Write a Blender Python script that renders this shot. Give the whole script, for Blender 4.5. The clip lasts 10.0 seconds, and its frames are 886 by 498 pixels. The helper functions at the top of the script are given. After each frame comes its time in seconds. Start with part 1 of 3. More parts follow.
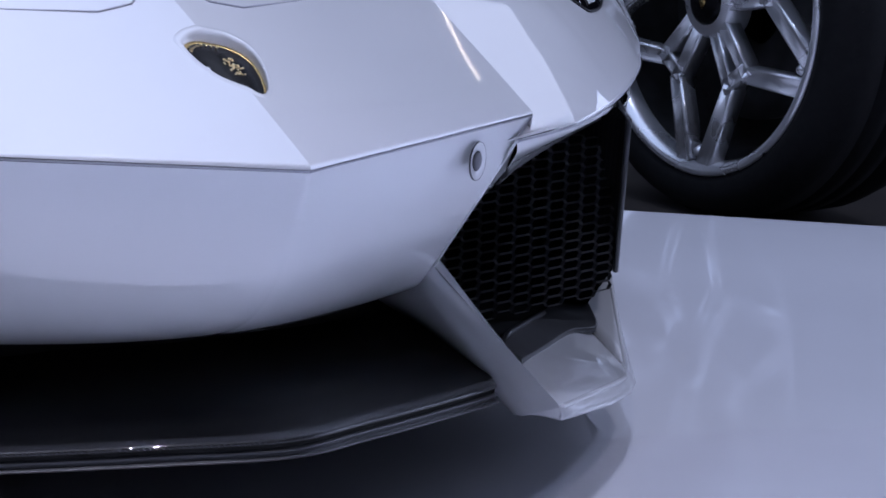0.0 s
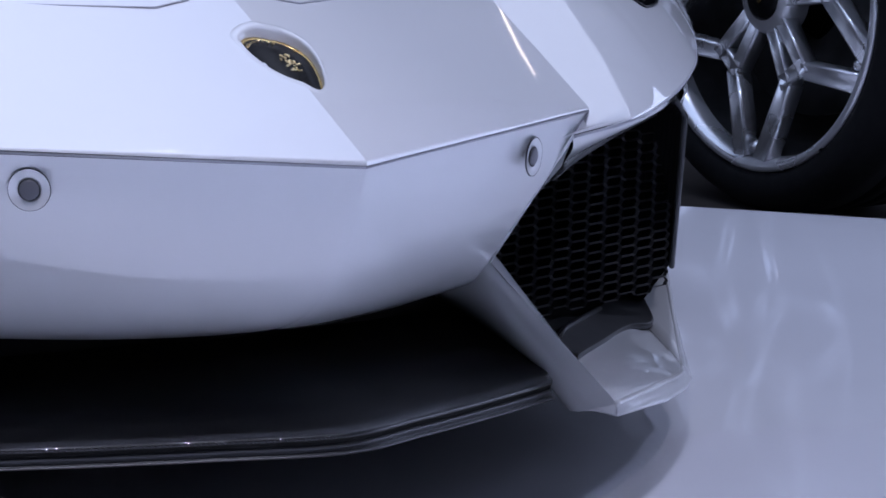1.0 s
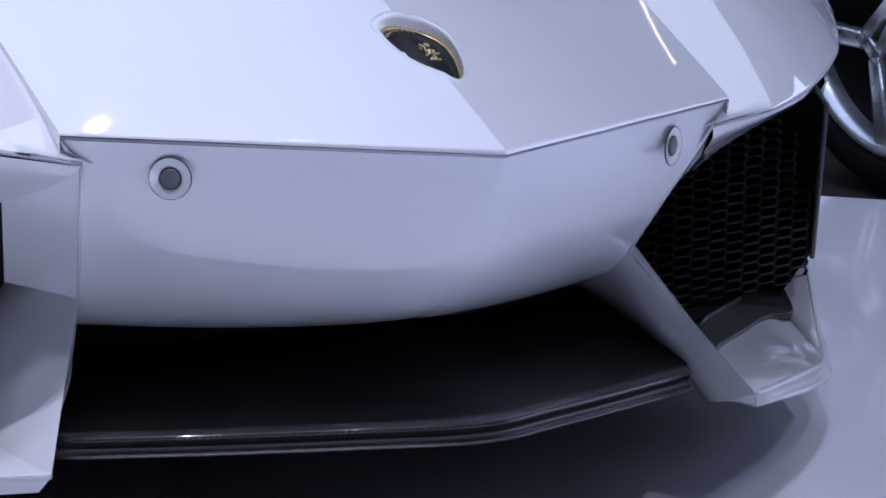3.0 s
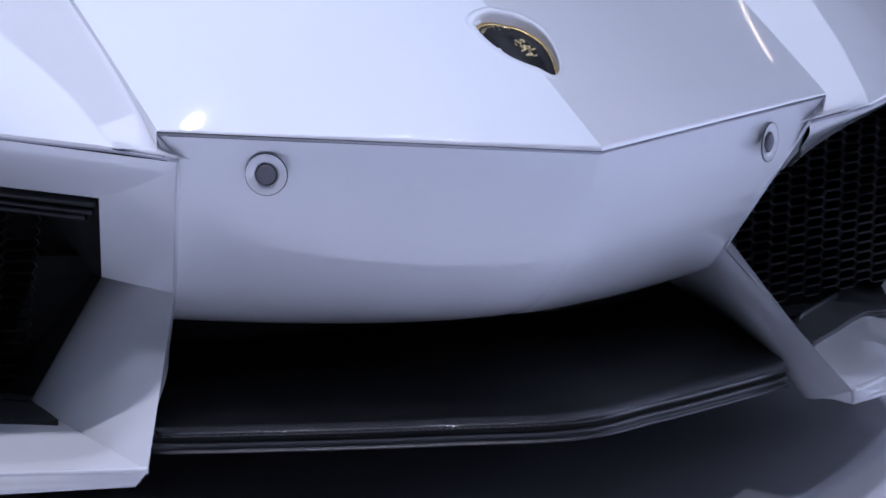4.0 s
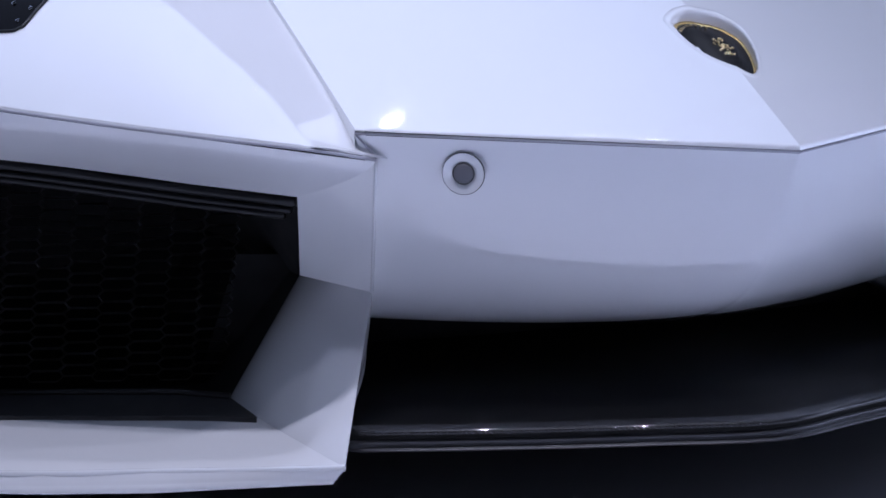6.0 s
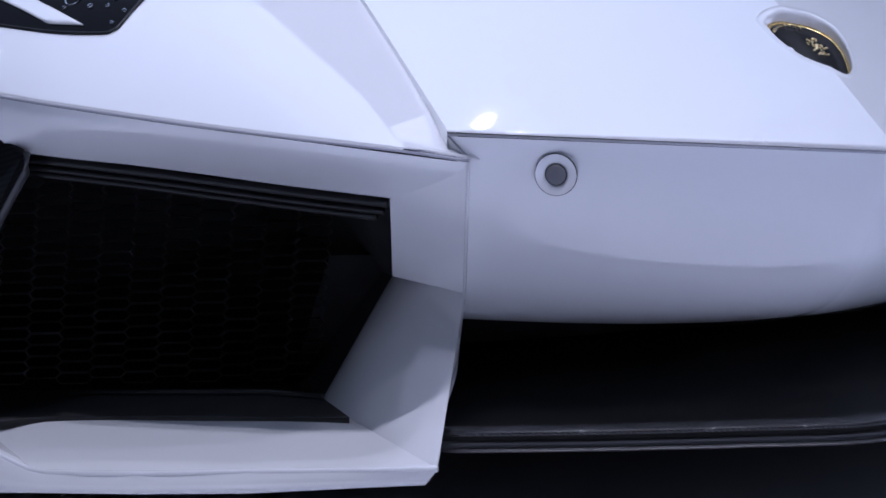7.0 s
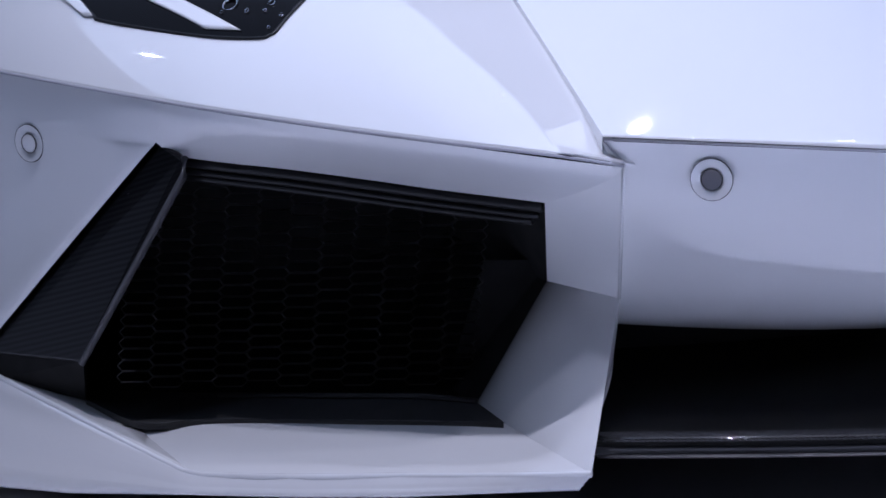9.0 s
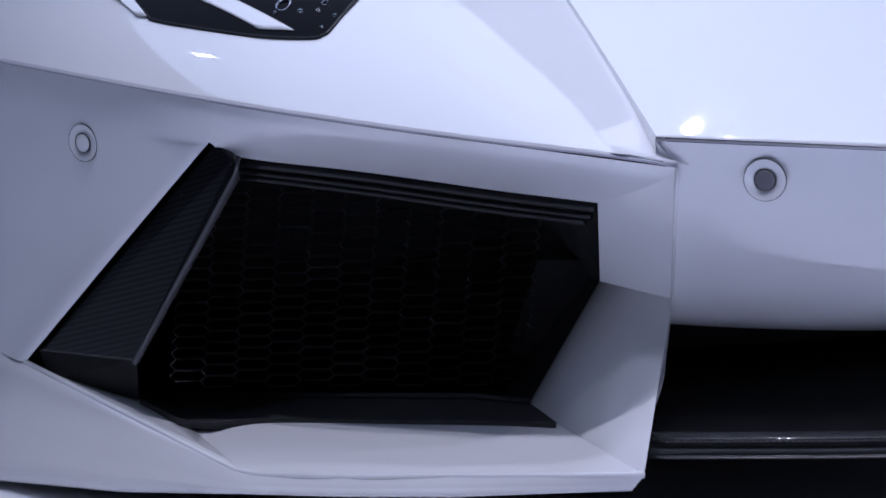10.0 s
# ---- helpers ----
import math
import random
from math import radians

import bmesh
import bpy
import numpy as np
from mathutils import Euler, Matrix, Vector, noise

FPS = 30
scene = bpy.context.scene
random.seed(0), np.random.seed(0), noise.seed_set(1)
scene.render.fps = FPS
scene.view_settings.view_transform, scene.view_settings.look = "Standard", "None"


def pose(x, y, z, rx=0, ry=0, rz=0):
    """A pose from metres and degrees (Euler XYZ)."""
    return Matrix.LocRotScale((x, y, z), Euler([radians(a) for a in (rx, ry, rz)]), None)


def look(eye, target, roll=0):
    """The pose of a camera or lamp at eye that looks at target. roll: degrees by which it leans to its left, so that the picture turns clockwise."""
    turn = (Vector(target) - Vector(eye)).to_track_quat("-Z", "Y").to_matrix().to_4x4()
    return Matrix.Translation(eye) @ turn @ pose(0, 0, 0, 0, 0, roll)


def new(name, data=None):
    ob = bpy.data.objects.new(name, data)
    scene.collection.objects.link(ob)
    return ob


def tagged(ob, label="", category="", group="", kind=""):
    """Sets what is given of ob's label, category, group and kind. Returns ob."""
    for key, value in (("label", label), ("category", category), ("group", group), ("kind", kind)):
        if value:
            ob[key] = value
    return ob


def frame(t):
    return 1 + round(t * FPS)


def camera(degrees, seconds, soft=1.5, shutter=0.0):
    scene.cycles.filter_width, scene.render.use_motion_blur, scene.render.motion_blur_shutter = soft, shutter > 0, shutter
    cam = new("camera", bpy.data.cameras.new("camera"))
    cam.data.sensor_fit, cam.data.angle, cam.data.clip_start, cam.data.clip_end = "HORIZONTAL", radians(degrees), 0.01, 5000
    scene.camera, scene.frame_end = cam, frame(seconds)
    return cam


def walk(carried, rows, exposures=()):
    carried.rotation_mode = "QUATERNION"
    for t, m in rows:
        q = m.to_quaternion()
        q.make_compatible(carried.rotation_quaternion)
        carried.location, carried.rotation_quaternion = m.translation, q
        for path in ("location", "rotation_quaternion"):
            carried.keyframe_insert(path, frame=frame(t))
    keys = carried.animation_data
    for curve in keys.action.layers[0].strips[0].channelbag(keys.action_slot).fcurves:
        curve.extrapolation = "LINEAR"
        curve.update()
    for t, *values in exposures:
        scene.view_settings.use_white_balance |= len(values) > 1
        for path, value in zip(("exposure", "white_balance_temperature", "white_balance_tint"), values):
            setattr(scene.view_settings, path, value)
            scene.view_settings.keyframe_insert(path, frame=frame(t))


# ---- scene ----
# ---- camera: a tripod pan from one place ----
cam = camera(18.2, 10.0, soft=1.7)
EYE = (-1.133, -1.976, 0.79)
PAN = [
    (0.0, 78.599, -2.307, -32.204), (0.5, 78.544, -2.193, -31.638), (1.0, 78.466, -2.111, -31.059),
    (1.5, 78.404, -2.058, -30.503), (2.0, 78.311, -1.968, -29.849), (2.5, 78.233, -1.825, -29.099),
    (4.0, 78.016, -1.351, -26.263), (4.5, 77.997, -1.189, -25.299), (5.0, 77.969, -0.995, -24.281),
    (5.5, 77.942, -0.865, -23.309), (6.0, 77.929, -0.653, -22.244), (7.5, 77.961, -0.108, -19.537),
    (8.0, 78.002, 0.014, -18.738), (8.5, 78.028, 0.104, -17.982), (9.0, 78.031, 0.228, -17.197),
    (9.5, 78.033, 0.340, -16.616), (10.0, 78.037, 0.366, -16.110),
]
walk(cam, [(t, pose(*EYE, rx, ry, rz)) for t, rx, ry, rz in PAN])

# ---- world and lamps ----
world = bpy.data.worlds.new("hall_air")
scene.world = world
world.use_nodes = True
world.node_tree.nodes["Background"].inputs["Color"].default_value = (0.55, 0.6, 0.9, 1)
world.node_tree.nodes["Background"].inputs["Strength"].default_value = 0.05
scene.view_settings.exposure = 0.0


def area(name, eye, target, sx, sy, watts, colour=(0.86, 0.9, 1.0)):
    data = bpy.data.lights.new(name, "AREA")
    data.shape, data.size, data.size_y = "RECTANGLE", sx, sy
    data.energy, data.color = watts, colour
    ob = new(name, data)
    ob.matrix_world = look(eye, target)
    return ob


def spot(name, eye, target, watts, angle=50, radius=0.08, colour=(0.9, 0.93, 1.0), blend=0.9):
    data = bpy.data.lights.new(name, "SPOT")
    data.energy, data.color, data.spot_size, data.spot_blend, data.shadow_soft_size = watts, colour, radians(angle), blend, radius
    ob = new(name, data)
    ob.matrix_world = look(eye, target)
    return ob


PANEL, BLUE, COOL = (0.50, 0.63, 1.0), (0.56, 0.65, 1.0), (0.75, 0.765, 1.0)
ceiling_panel = area("ceiling_panel", (-2.2, 1.855, 5.0), (-2.2, 1.855, 0), 8.3, 4.7, 138, PANEL)
ceiling_panel.matrix_world = pose(-2.2, 1.855, 5.0, 0, 0, 32.7)
side_panel = area("ceiling_panel", (2.83, 1.9, 5.0), (2.83, 1.9, 0), 1.35, 5.1, 28, (0.66, 0.73, 1.0))
side_panel.matrix_world = pose(2.83, 1.9, 5.0, 0, 0, -35.1)
spot("stage_spot", (-0.15, -0.4, 5.2), (-0.3, 0.2, 0.2), 158, 36, 0.04, COOL, 1.0)
spot("stage_spot", (-1.3, -0.5, 5.2), (-0.5, 0.24, 0.12), 300, 17, 0.02, COOL, 1.0)
spot("stage_spot", (-0.95, -0.7, 5.2), (-0.45, 0.24, 0.12), 235, 17, 0.02, COOL, 1.0)
spot("stage_spot", (1.0, -2.0, 5.2), (0.1, 0.1, 0.2), 140, 62, 0.04, COOL)
spot("stage_spot", (3.6, -1.2, 5.0), (0.9, 0.5, 0.0), 230, 50, 0.04, BLUE)
spot("stage_spot", (0.45, -0.15, 5.2), (0.8, 0.2, 0.0), 162, 75, 0.03, BLUE)
# these two are added to flood the unseen floor ahead; its bounce lights the nose
spot("stage_spot", (-0.9, -2.4, 5.2), (-0.9, -2.4, 0.0), 1350, 47, 0.1, BLUE, 0.5)
spot("stage_spot", (0.8, -2.4, 5.2), (0.8, -2.4, 0.0), 3000, 47, 0.1, BLUE, 0.5)
for x, y, watts in ((0.42, 2.43, 24), (-4.15, 2.92, 20)):
    spot("truss_lamp", (x, y, 4.97), (0.2, 0.4, 0.0), watts * 0.5, 60, 0.016, COOL)
tube_lamp = area("tube_lamp", (0.78, 1.96, 4.96), (0.78, 1.96, 0), 0.24, 0.012, 0.25, COOL)
tube_lamp.matrix_world = tube_lamp.matrix_world @ pose(0, 0, 0, 0, 0, 32)
area("tube_lamp", (6.53, 5.6, 5.0), (6.53, 5.6, 0.0), 0.01, 0.7, 0.18, (1.0, 0.85, 0.75))
# soft fill added on the right to lift the shade under the car
area("hall_fill", (7.5, 0.5, 1.9), (0.0, 0.5, 1.5), 7.0, 2.6, 130, BLUE)

# ---- materials ----


def material(name, colour, rough=0.5, metal=0.0, coat=0.0, spec=0.5):
    m = bpy.data.materials.new(name)
    m.use_nodes = True
    b = m.node_tree.nodes["Principled BSDF"]
    b.inputs["Base Color"].default_value = (*colour, 1)
    b.inputs["Roughness"].default_value = rough
    b.inputs["Metallic"].default_value = metal
    b.inputs["Coat Weight"].default_value = coat
    b.inputs["Coat Roughness"].default_value = 0.02
    b.inputs["Specular IOR Level"].default_value = spec
    return m


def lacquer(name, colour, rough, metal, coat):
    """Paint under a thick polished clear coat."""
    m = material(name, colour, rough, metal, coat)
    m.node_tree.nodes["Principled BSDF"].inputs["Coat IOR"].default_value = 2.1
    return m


def grain(m, scale, low, high, bump=0.0, detail=4.0, rough=None):
    """Colour that wanders between two tones, with a fine relief."""
    t = m.node_tree
    b = t.nodes["Principled BSDF"]
    co = t.nodes.new("ShaderNodeTexCoord")
    n = t.nodes.new("ShaderNodeTexNoise")
    n.inputs["Scale"].default_value, n.inputs["Detail"].default_value = scale, detail
    t.links.new(co.outputs["Object"], n.inputs["Vector"])
    r = t.nodes.new("ShaderNodeValToRGB")
    r.color_ramp.elements[0].position, r.color_ramp.elements[1].position = 0.3, 0.7
    r.color_ramp.elements[0].color, r.color_ramp.elements[1].color = (*low, 1), (*high, 1)
    t.links.new(n.outputs["Fac"], r.inputs["Fac"])
    t.links.new(r.outputs["Color"], b.inputs["Base Color"])
    if bump:
        u = t.nodes.new("ShaderNodeBump")
        u.inputs["Strength"].default_value, u.inputs["Distance"].default_value = bump, 0.002
        t.links.new(n.outputs["Fac"], u.inputs["Height"])
        t.links.new(u.outputs["Normal"], b.inputs["Normal"])
    if rough:
        q = t.nodes.new("ShaderNodeMapRange")
        q.inputs["To Min"].default_value, q.inputs["To Max"].default_value = rough
        t.links.new(n.outputs["Fac"], q.inputs["Value"])
        t.links.new(q.outputs["Result"], b.inputs["Roughness"])
    return m


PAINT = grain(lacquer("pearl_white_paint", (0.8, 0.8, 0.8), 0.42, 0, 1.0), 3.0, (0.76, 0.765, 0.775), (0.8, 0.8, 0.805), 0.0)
SEAM = material("dark_seam", (0.4, 0.4, 0.44), 0.7)
BLACK = grain(material("satin_black_plastic", (0.01, 0.01, 0.011), 0.35, 0, 0, 0.3), 60, (0.008, 0.008, 0.009), (0.014, 0.014, 0.016), 0.05)
DUCT = grain(material("matt_black_duct", (0.006, 0.006, 0.006), 0.9, 0, 0, 0.05), 30, (0.018, 0.018, 0.018), (0.028, 0.028, 0.028))
LINER = grain(material("dark_grey_liner", (0.03, 0.03, 0.031), 0.5, 0, 0, 0.4), 40, (0.022, 0.022, 0.023), (0.034, 0.034, 0.035), 0.05)
GRILLE = material("black_grille_plastic", (0.08, 0.08, 0.087), 0.3, 0, 0, 0.6)
GOLD = grain(material("gold_metal", (0.8, 0.55, 0.2), 0.25, 1.0), 400, (0.5, 0.3, 0.08), (0.95, 0.75, 0.35), 0.4)
# lighter copy of GOLD: the relief's glints are put into its colour
GILT = grain(material("gilt_with_glints", (0.95, 0.78, 0.42), 0.42, 1.0), 700, (0.75, 0.5, 0.18), (1.0, 0.9, 0.62), 0.6)
ENAMEL = material("black_enamel", (0.004, 0.004, 0.005), 0.25, 0, 0.0, 0.2)
SENSOR = material("grey_sensor_plastic", (0.13, 0.13, 0.145), 0.5)
RING = material("dark_sensor_gap", (0.04, 0.04, 0.045), 0.7)
RUBBER = grain(material("tyre_rubber", (0.013, 0.013, 0.013), 0.8, 0, 0, 0.2), 80, (0.005, 0.005, 0.006), (0.009, 0.009, 0.010), 0.3)
ALLOY = grain(material("silver_alloy", (0.6, 0.6, 0.62), 0.22, 0.8), 8, (0.78, 0.78, 0.80), (0.9, 0.9, 0.92), 0.0, rough=(0.22, 0.34))
GLASS = material("dark_lamp_glass", (0.003, 0.003, 0.004), 0.05, 0, 0.0, 0.06)
DISC = grain(material("brake_disc", (0.05, 0.05, 0.05), 0.4, 0.3), 30, (0.03, 0.03, 0.03), (0.06, 0.06, 0.06))
CHROME = material("chrome", (0.8, 0.8, 0.83), 0.08, 1.0)
PLATFORM = grain(material("gloss_white_platform", (0.7, 0.7, 0.74), 0.2, 0, 0.0, 0.12), 1.5, (0.68, 0.68, 0.71), (0.74, 0.74, 0.77), 0.0, rough=(0.035, 0.055))
HALLFLOOR = grain(material("dark_hall_floor", (0.05, 0.045, 0.04), 0.5), 4, (0.035, 0.03, 0.028), (0.06, 0.052, 0.046), 0.1)
HALLWALL = grain(material("dark_hall_wall", (0.03, 0.03, 0.035), 0.8), 2, (0.05, 0.05, 0.058), (0.08, 0.08, 0.09))


def carbon_material(name, coat, bright, scale=230.0):
    """Twill-woven carbon under lacquer: diagonal stripes, broken in two directions."""
    m = material(name, (0.006, 0.006, 0.007), 0.35, 0, coat, 0.1)
    t = m.node_tree
    b = t.nodes["Principled BSDF"]
    co = t.nodes.new("ShaderNodeTexCoord")
    w = t.nodes.new("ShaderNodeTexWave")
    w.bands_direction = "DIAGONAL"
    w.inputs["Scale"].default_value, w.inputs["Distortion"].default_value = scale, 0.3
    t.links.new(co.outputs["Object"], w.inputs["Vector"])
    r = t.nodes.new("ShaderNodeValToRGB")
    r.color_ramp.elements[0].color, r.color_ramp.elements[1].color = (0.002, 0.002, 0.0025, 1), (bright, bright, bright * 1.1, 1)
    t.links.new(w.outputs["Fac"], r.inputs["Fac"])
    t.links.new(r.outputs["Color"], b.inputs["Base Color"])
    return m


CARBON = carbon_material("carbon_fibre", 0.14, 0.003)
EDGE_GLOSS = carbon_material("lacquered_carbon", 1.0, 0.03)
VANE_EDGE = material("satin_carbon_edge", (0.06, 0.06, 0.066), 0.3)
LIPGREY = grain(material("dark_grey_lip", (0.05, 0.05, 0.055), 0.35), 20, (0.05, 0.05, 0.056), (0.065, 0.065, 0.072))
CARBON_GLOSS = carbon_material("gloss_carbon_fibre", 0.5, 0.013, 105.0)

# ---- mesh helpers ----


def part(name, bm, mat, parent=None, label="", smooth=True, kind=""):
    me = bpy.data.meshes.new(name)
    if smooth:
        for f in bm.faces:
            f.smooth = True
    bm.to_mesh(me)
    bm.free()
    me.materials.append(mat)
    ob = new(name, me)
    ob.parent = parent
    if label or kind:
        tagged(ob, label=label, kind=kind)
    return ob


def thicken(ob, depth, offset=-1.0, bevel=0.0):
    if bevel:
        v = ob.modifiers.new("bevel", "BEVEL")
        v.width, v.segments, v.limit_method, v.angle_limit = bevel, 3, "ANGLE", radians(35)
    if depth:
        m = ob.modifiers.new("thickness", "SOLIDIFY")
        m.thickness, m.offset = depth, offset
    return ob


def spline(points, n):
    """n steps a span through the points, as a Catmull-Rom curve."""
    p = [Vector(q) for q in points]
    if len(p) < 3 or n == 1:
        out = []
        for a, b in zip(p, p[1:]):
            out += [a.lerp(b, i / n) for i in range(n)]
        return out + [p[-1]]
    e = [p[0] * 2 - p[1]] + p + [p[-1] * 2 - p[-2]]
    out = []
    for i in range(1, len(e) - 2):
        a, b, c, d = e[i - 1:i + 3]
        for k in range(n):
            u = k / n
            out.append(0.5 * (2 * b + (c - a) * u + (2 * a - 5 * b + 4 * c - d) * u * u + (3 * b - a - 3 * c + d) * u ** 3))
    return out + [p[-1]]


def sheet(rows, nu=6, nv=6, s=1, straight=False):
    """A skin through rows of points; s = -1 mirrors it to the car's other side."""
    wide = [spline(r, nu) for r in rows]
    cols = [spline(c, nv) for c in zip(*wide)]
    bm = bmesh.new()
    g = [[bm.verts.new((s * q.x, q.y, q.z)) for q in c] for c in cols]
    for a, b in zip(g, g[1:]):
        for i in range(len(a) - 1):
            q = (a[i], a[i + 1], b[i + 1], b[i])
            try:
                bm.faces.new(q if s > 0 else q[::-1])
            except ValueError:
                pass
    bmesh.ops.remove_doubles(bm, verts=bm.verts, dist=1e-5)
    return bm


def slab(outline, depth, s=1):
    """A flat outline pushed along the vector depth."""
    bm = bmesh.new()
    a = [bm.verts.new((s * x, y, z)) for x, y, z in outline]
    b = [bm.verts.new((s * (x + depth[0]), y + depth[1], z + depth[2])) for x, y, z in outline]
    bm.faces.new(a)
    bm.faces.new(b[::-1])
    n = len(a)
    for i in range(n):
        bm.faces.new((a[i], b[i], b[(i + 1) % n], a[(i + 1) % n]))
    bmesh.ops.recalc_face_normals(bm, faces=bm.faces)
    return bm


def tube(points, radius, sides=8, s=1, closed=False):
    bm = bmesh.new()
    p = [Vector((s * q[0], q[1], q[2])) for q in points]
    rings = []
    for i, q in enumerate(p):
        if closed:
            d = (p[(i + 1) % len(p)] - p[i - 1]).normalized()
        else:
            d = (p[min(i + 1, len(p) - 1)] - p[max(i - 1, 0)]).normalized()
        u = d.cross(Vector((0.13, 0.2, 1))).normalized()
        v = d.cross(u)
        rings.append([bm.verts.new(q + radius * (math.cos(2 * math.pi * k / sides) * u + math.sin(2 * math.pi * k / sides) * v)) for k in range(sides)])
    pairs = list(zip(rings, rings[1:])) + ([(rings[-1], rings[0])] if closed else [])
    for a, b in pairs:
        for k in range(sides):
            bm.faces.new((a[k], a[(k + 1) % sides], b[(k + 1) % sides], b[k]))
    if not closed:
        bm.faces.new(rings[0][::-1])
        bm.faces.new(rings[-1])
    bmesh.ops.recalc_face_normals(bm, faces=bm.faces)
    return bm


def lathe(profile, m, steps=64):
    """A profile of (radius, height) turned round the local z axis of the pose m."""
    bm = bmesh.new()
    rings = []
    for r, h in profile:
        if r < 1e-6:
            rings.append([bm.verts.new(m @ Vector((0, 0, h)))])
        else:
            rings.append([bm.verts.new(m @ Vector((r * math.cos(2 * math.pi * k / steps), r * math.sin(2 * math.pi * k / steps), h))) for k in range(steps)])
    for a, b in zip(rings, rings[1:]):
        for k in range(steps):
            j = (k + 1) % steps
            if len(a) == 1 and len(b) == 1:
                continue
            if len(a) == 1:
                bm.faces.new((a[0], b[k], b[j]))
            elif len(b) == 1:
                bm.faces.new((a[k], a[j], b[0]))
            else:
                bm.faces.new((a[k], a[j], b[j], b[k]))
    bmesh.ops.recalc_face_normals(bm, faces=bm.faces)
    return bm


def aim(place, normal, up=(0, 0, 1)):
    """A pose whose z points along normal."""
    z = Vector(normal).normalized()
    x = Vector(up).cross(z).normalized()
    y = z.cross(x)
    m = Matrix((x, y, z)).transposed().to_4x4()
    return Matrix.Translation(place) @ m


# ---- hall and platform ----
def box(x0, x1, y0, y1, z0, z1):
    return slab([(x0, y0, z0), (x1, y0, z0), (x1, y1, z0), (x0, y1, z0)], (0, 0, z1 - z0))


tagged(part("floor", box(-9, 9, -9, 9, -0.3, -0.06), HALLFLOOR, smooth=False), "dark brown hall floor below the platform", "floor", kind="structure")
E0, E1 = Vector((1.586, 1.3535)), Vector((0.775, -0.632))
edge_a, edge_b = E0 + E1 * 6, E0 - E1 * 6
inward = Vector((-0.632, -0.775))
deck = [(*edge_a, -0.06), (*edge_b, -0.06), (*(edge_b + inward * 6), -0.06), (*(edge_a + inward * 6), -0.06)]
platform = thicken(part("platform", slab(deck, (0, 0, 0.06)), PLATFORM, smooth=False), 0, 0, 0.006)
tagged(platform, "glossy white display platform with a straight edge", "platform", kind="structure")
for nm, b in (("wall_north", (-9, 9, 9, 9.2, -0.3, 7)), ("wall_south", (-9, 9, -9.2, -9, -0.3, 7)), ("wall_east", (9, 9.2, -9, 9, -0.3, 7)), ("wall_west", (-9.2, -9, -9, 9, -0.3, 7))):
    tagged(part(nm, box(*b), HALLWALL, smooth=False), "dark unlit exhibition hall wall", "wall", kind="structure")
tagged(part("ceiling", box(-9.2, 9.2, -9.2, 9.2, 7, 7.2), HALLWALL, smooth=False), "dark exhibition hall ceiling", "ceiling", kind="structure")

# ---- the white sports car: its front end ----
car = tagged(new("sports_car"), "pearl white low sports car with angular black air intakes", "car")

# leading edges, as (x outward, y backward, z up)
NOSE = (0.0, 0.0, 0.392)
SEAM_END = (0.333, 0.163, 0.400)
TIP = (0.315, 0.160, 0.378)
CORNER = (0.284, 0.249, 0.241)
FOOT = (0.355, 0.124, 0.122)
WING = [TIP, (0.376, 0.153, 0.391), (0.45, 0.206, 0.3968), (0.526, 0.2785, 0.4015), (0.607, 0.3690, 0.4066), (0.655, 0.4325, 0.4096), (0.726, 0.5345, 0.4144), (0.814, 0.671, 0.4205), (0.93, 0.86, 0.4294)]


def off(p, dx=0.0, dy=0.0, dz=0.0):
    return (p[0] + dx, p[1] + dy, p[2] + dz)


WELL = Vector((0.0085, 0.154))


def well_loop(k, drop, n=6, lean=0.0):
    """The opening of the badge well in the bonnet, scaled by k and lowered by drop."""
    ring = [(-0.0222, 0.196), (-0.010, 0.2035), (0.008, 0.2035), (0.026, 0.202), (0.039, 0.189), (0.040, 0.169), (0.034, 0.145), (0.023, 0.120), (0.010, 0.108), (-0.002, 0.119), (-0.0145, 0.139), (-0.0215, 0.163), (-0.0240, 0.186)]
    p = [Vector((x, y, 0)) for x, y in ring]
    curve = spline(p[-2:] + p + p[:2], n)[2 * n:-n - 1][:len(p) * n]
    out = []
    for q in curve:
        x, y = WELL.x + (q.x - WELL.x) * k, WELL.y + (q.y - WELL.y) * k
        out.append((x, y, 0.4635 + 0.4333 * (y - 0.15) - (0.2 - lean) * abs(x) - lean * x - drop))
    return out


def in_well(p, k):
    ring = well_loop(k, 0.0, 2)
    inside = False
    for (x0, y0, _), (x1, y1, _) in zip(ring, ring[1:] + ring[:1]):
        if (y0 > p.y) != (y1 > p.y) and p.x < (x1 - x0) * (p.y - y0) / (y1 - y0) + x0:
            inside = not inside
    return inside


def loft(loops, cap=False):
    """A skin over closed loops of equal count."""
    bm = bmesh.new()
    g = [[bm.verts.new(q) for q in l] for l in loops]
    n = len(g[0])
    for a, b in zip(g, g[1:]):
        for i in range(n):
            bm.faces.new((a[i], a[(i + 1) % n], b[(i + 1) % n], b[i]))
    if cap:
        bm.faces.new(g[-1])
    bmesh.ops.recalc_face_normals(bm, faces=bm.faces)
    return bm


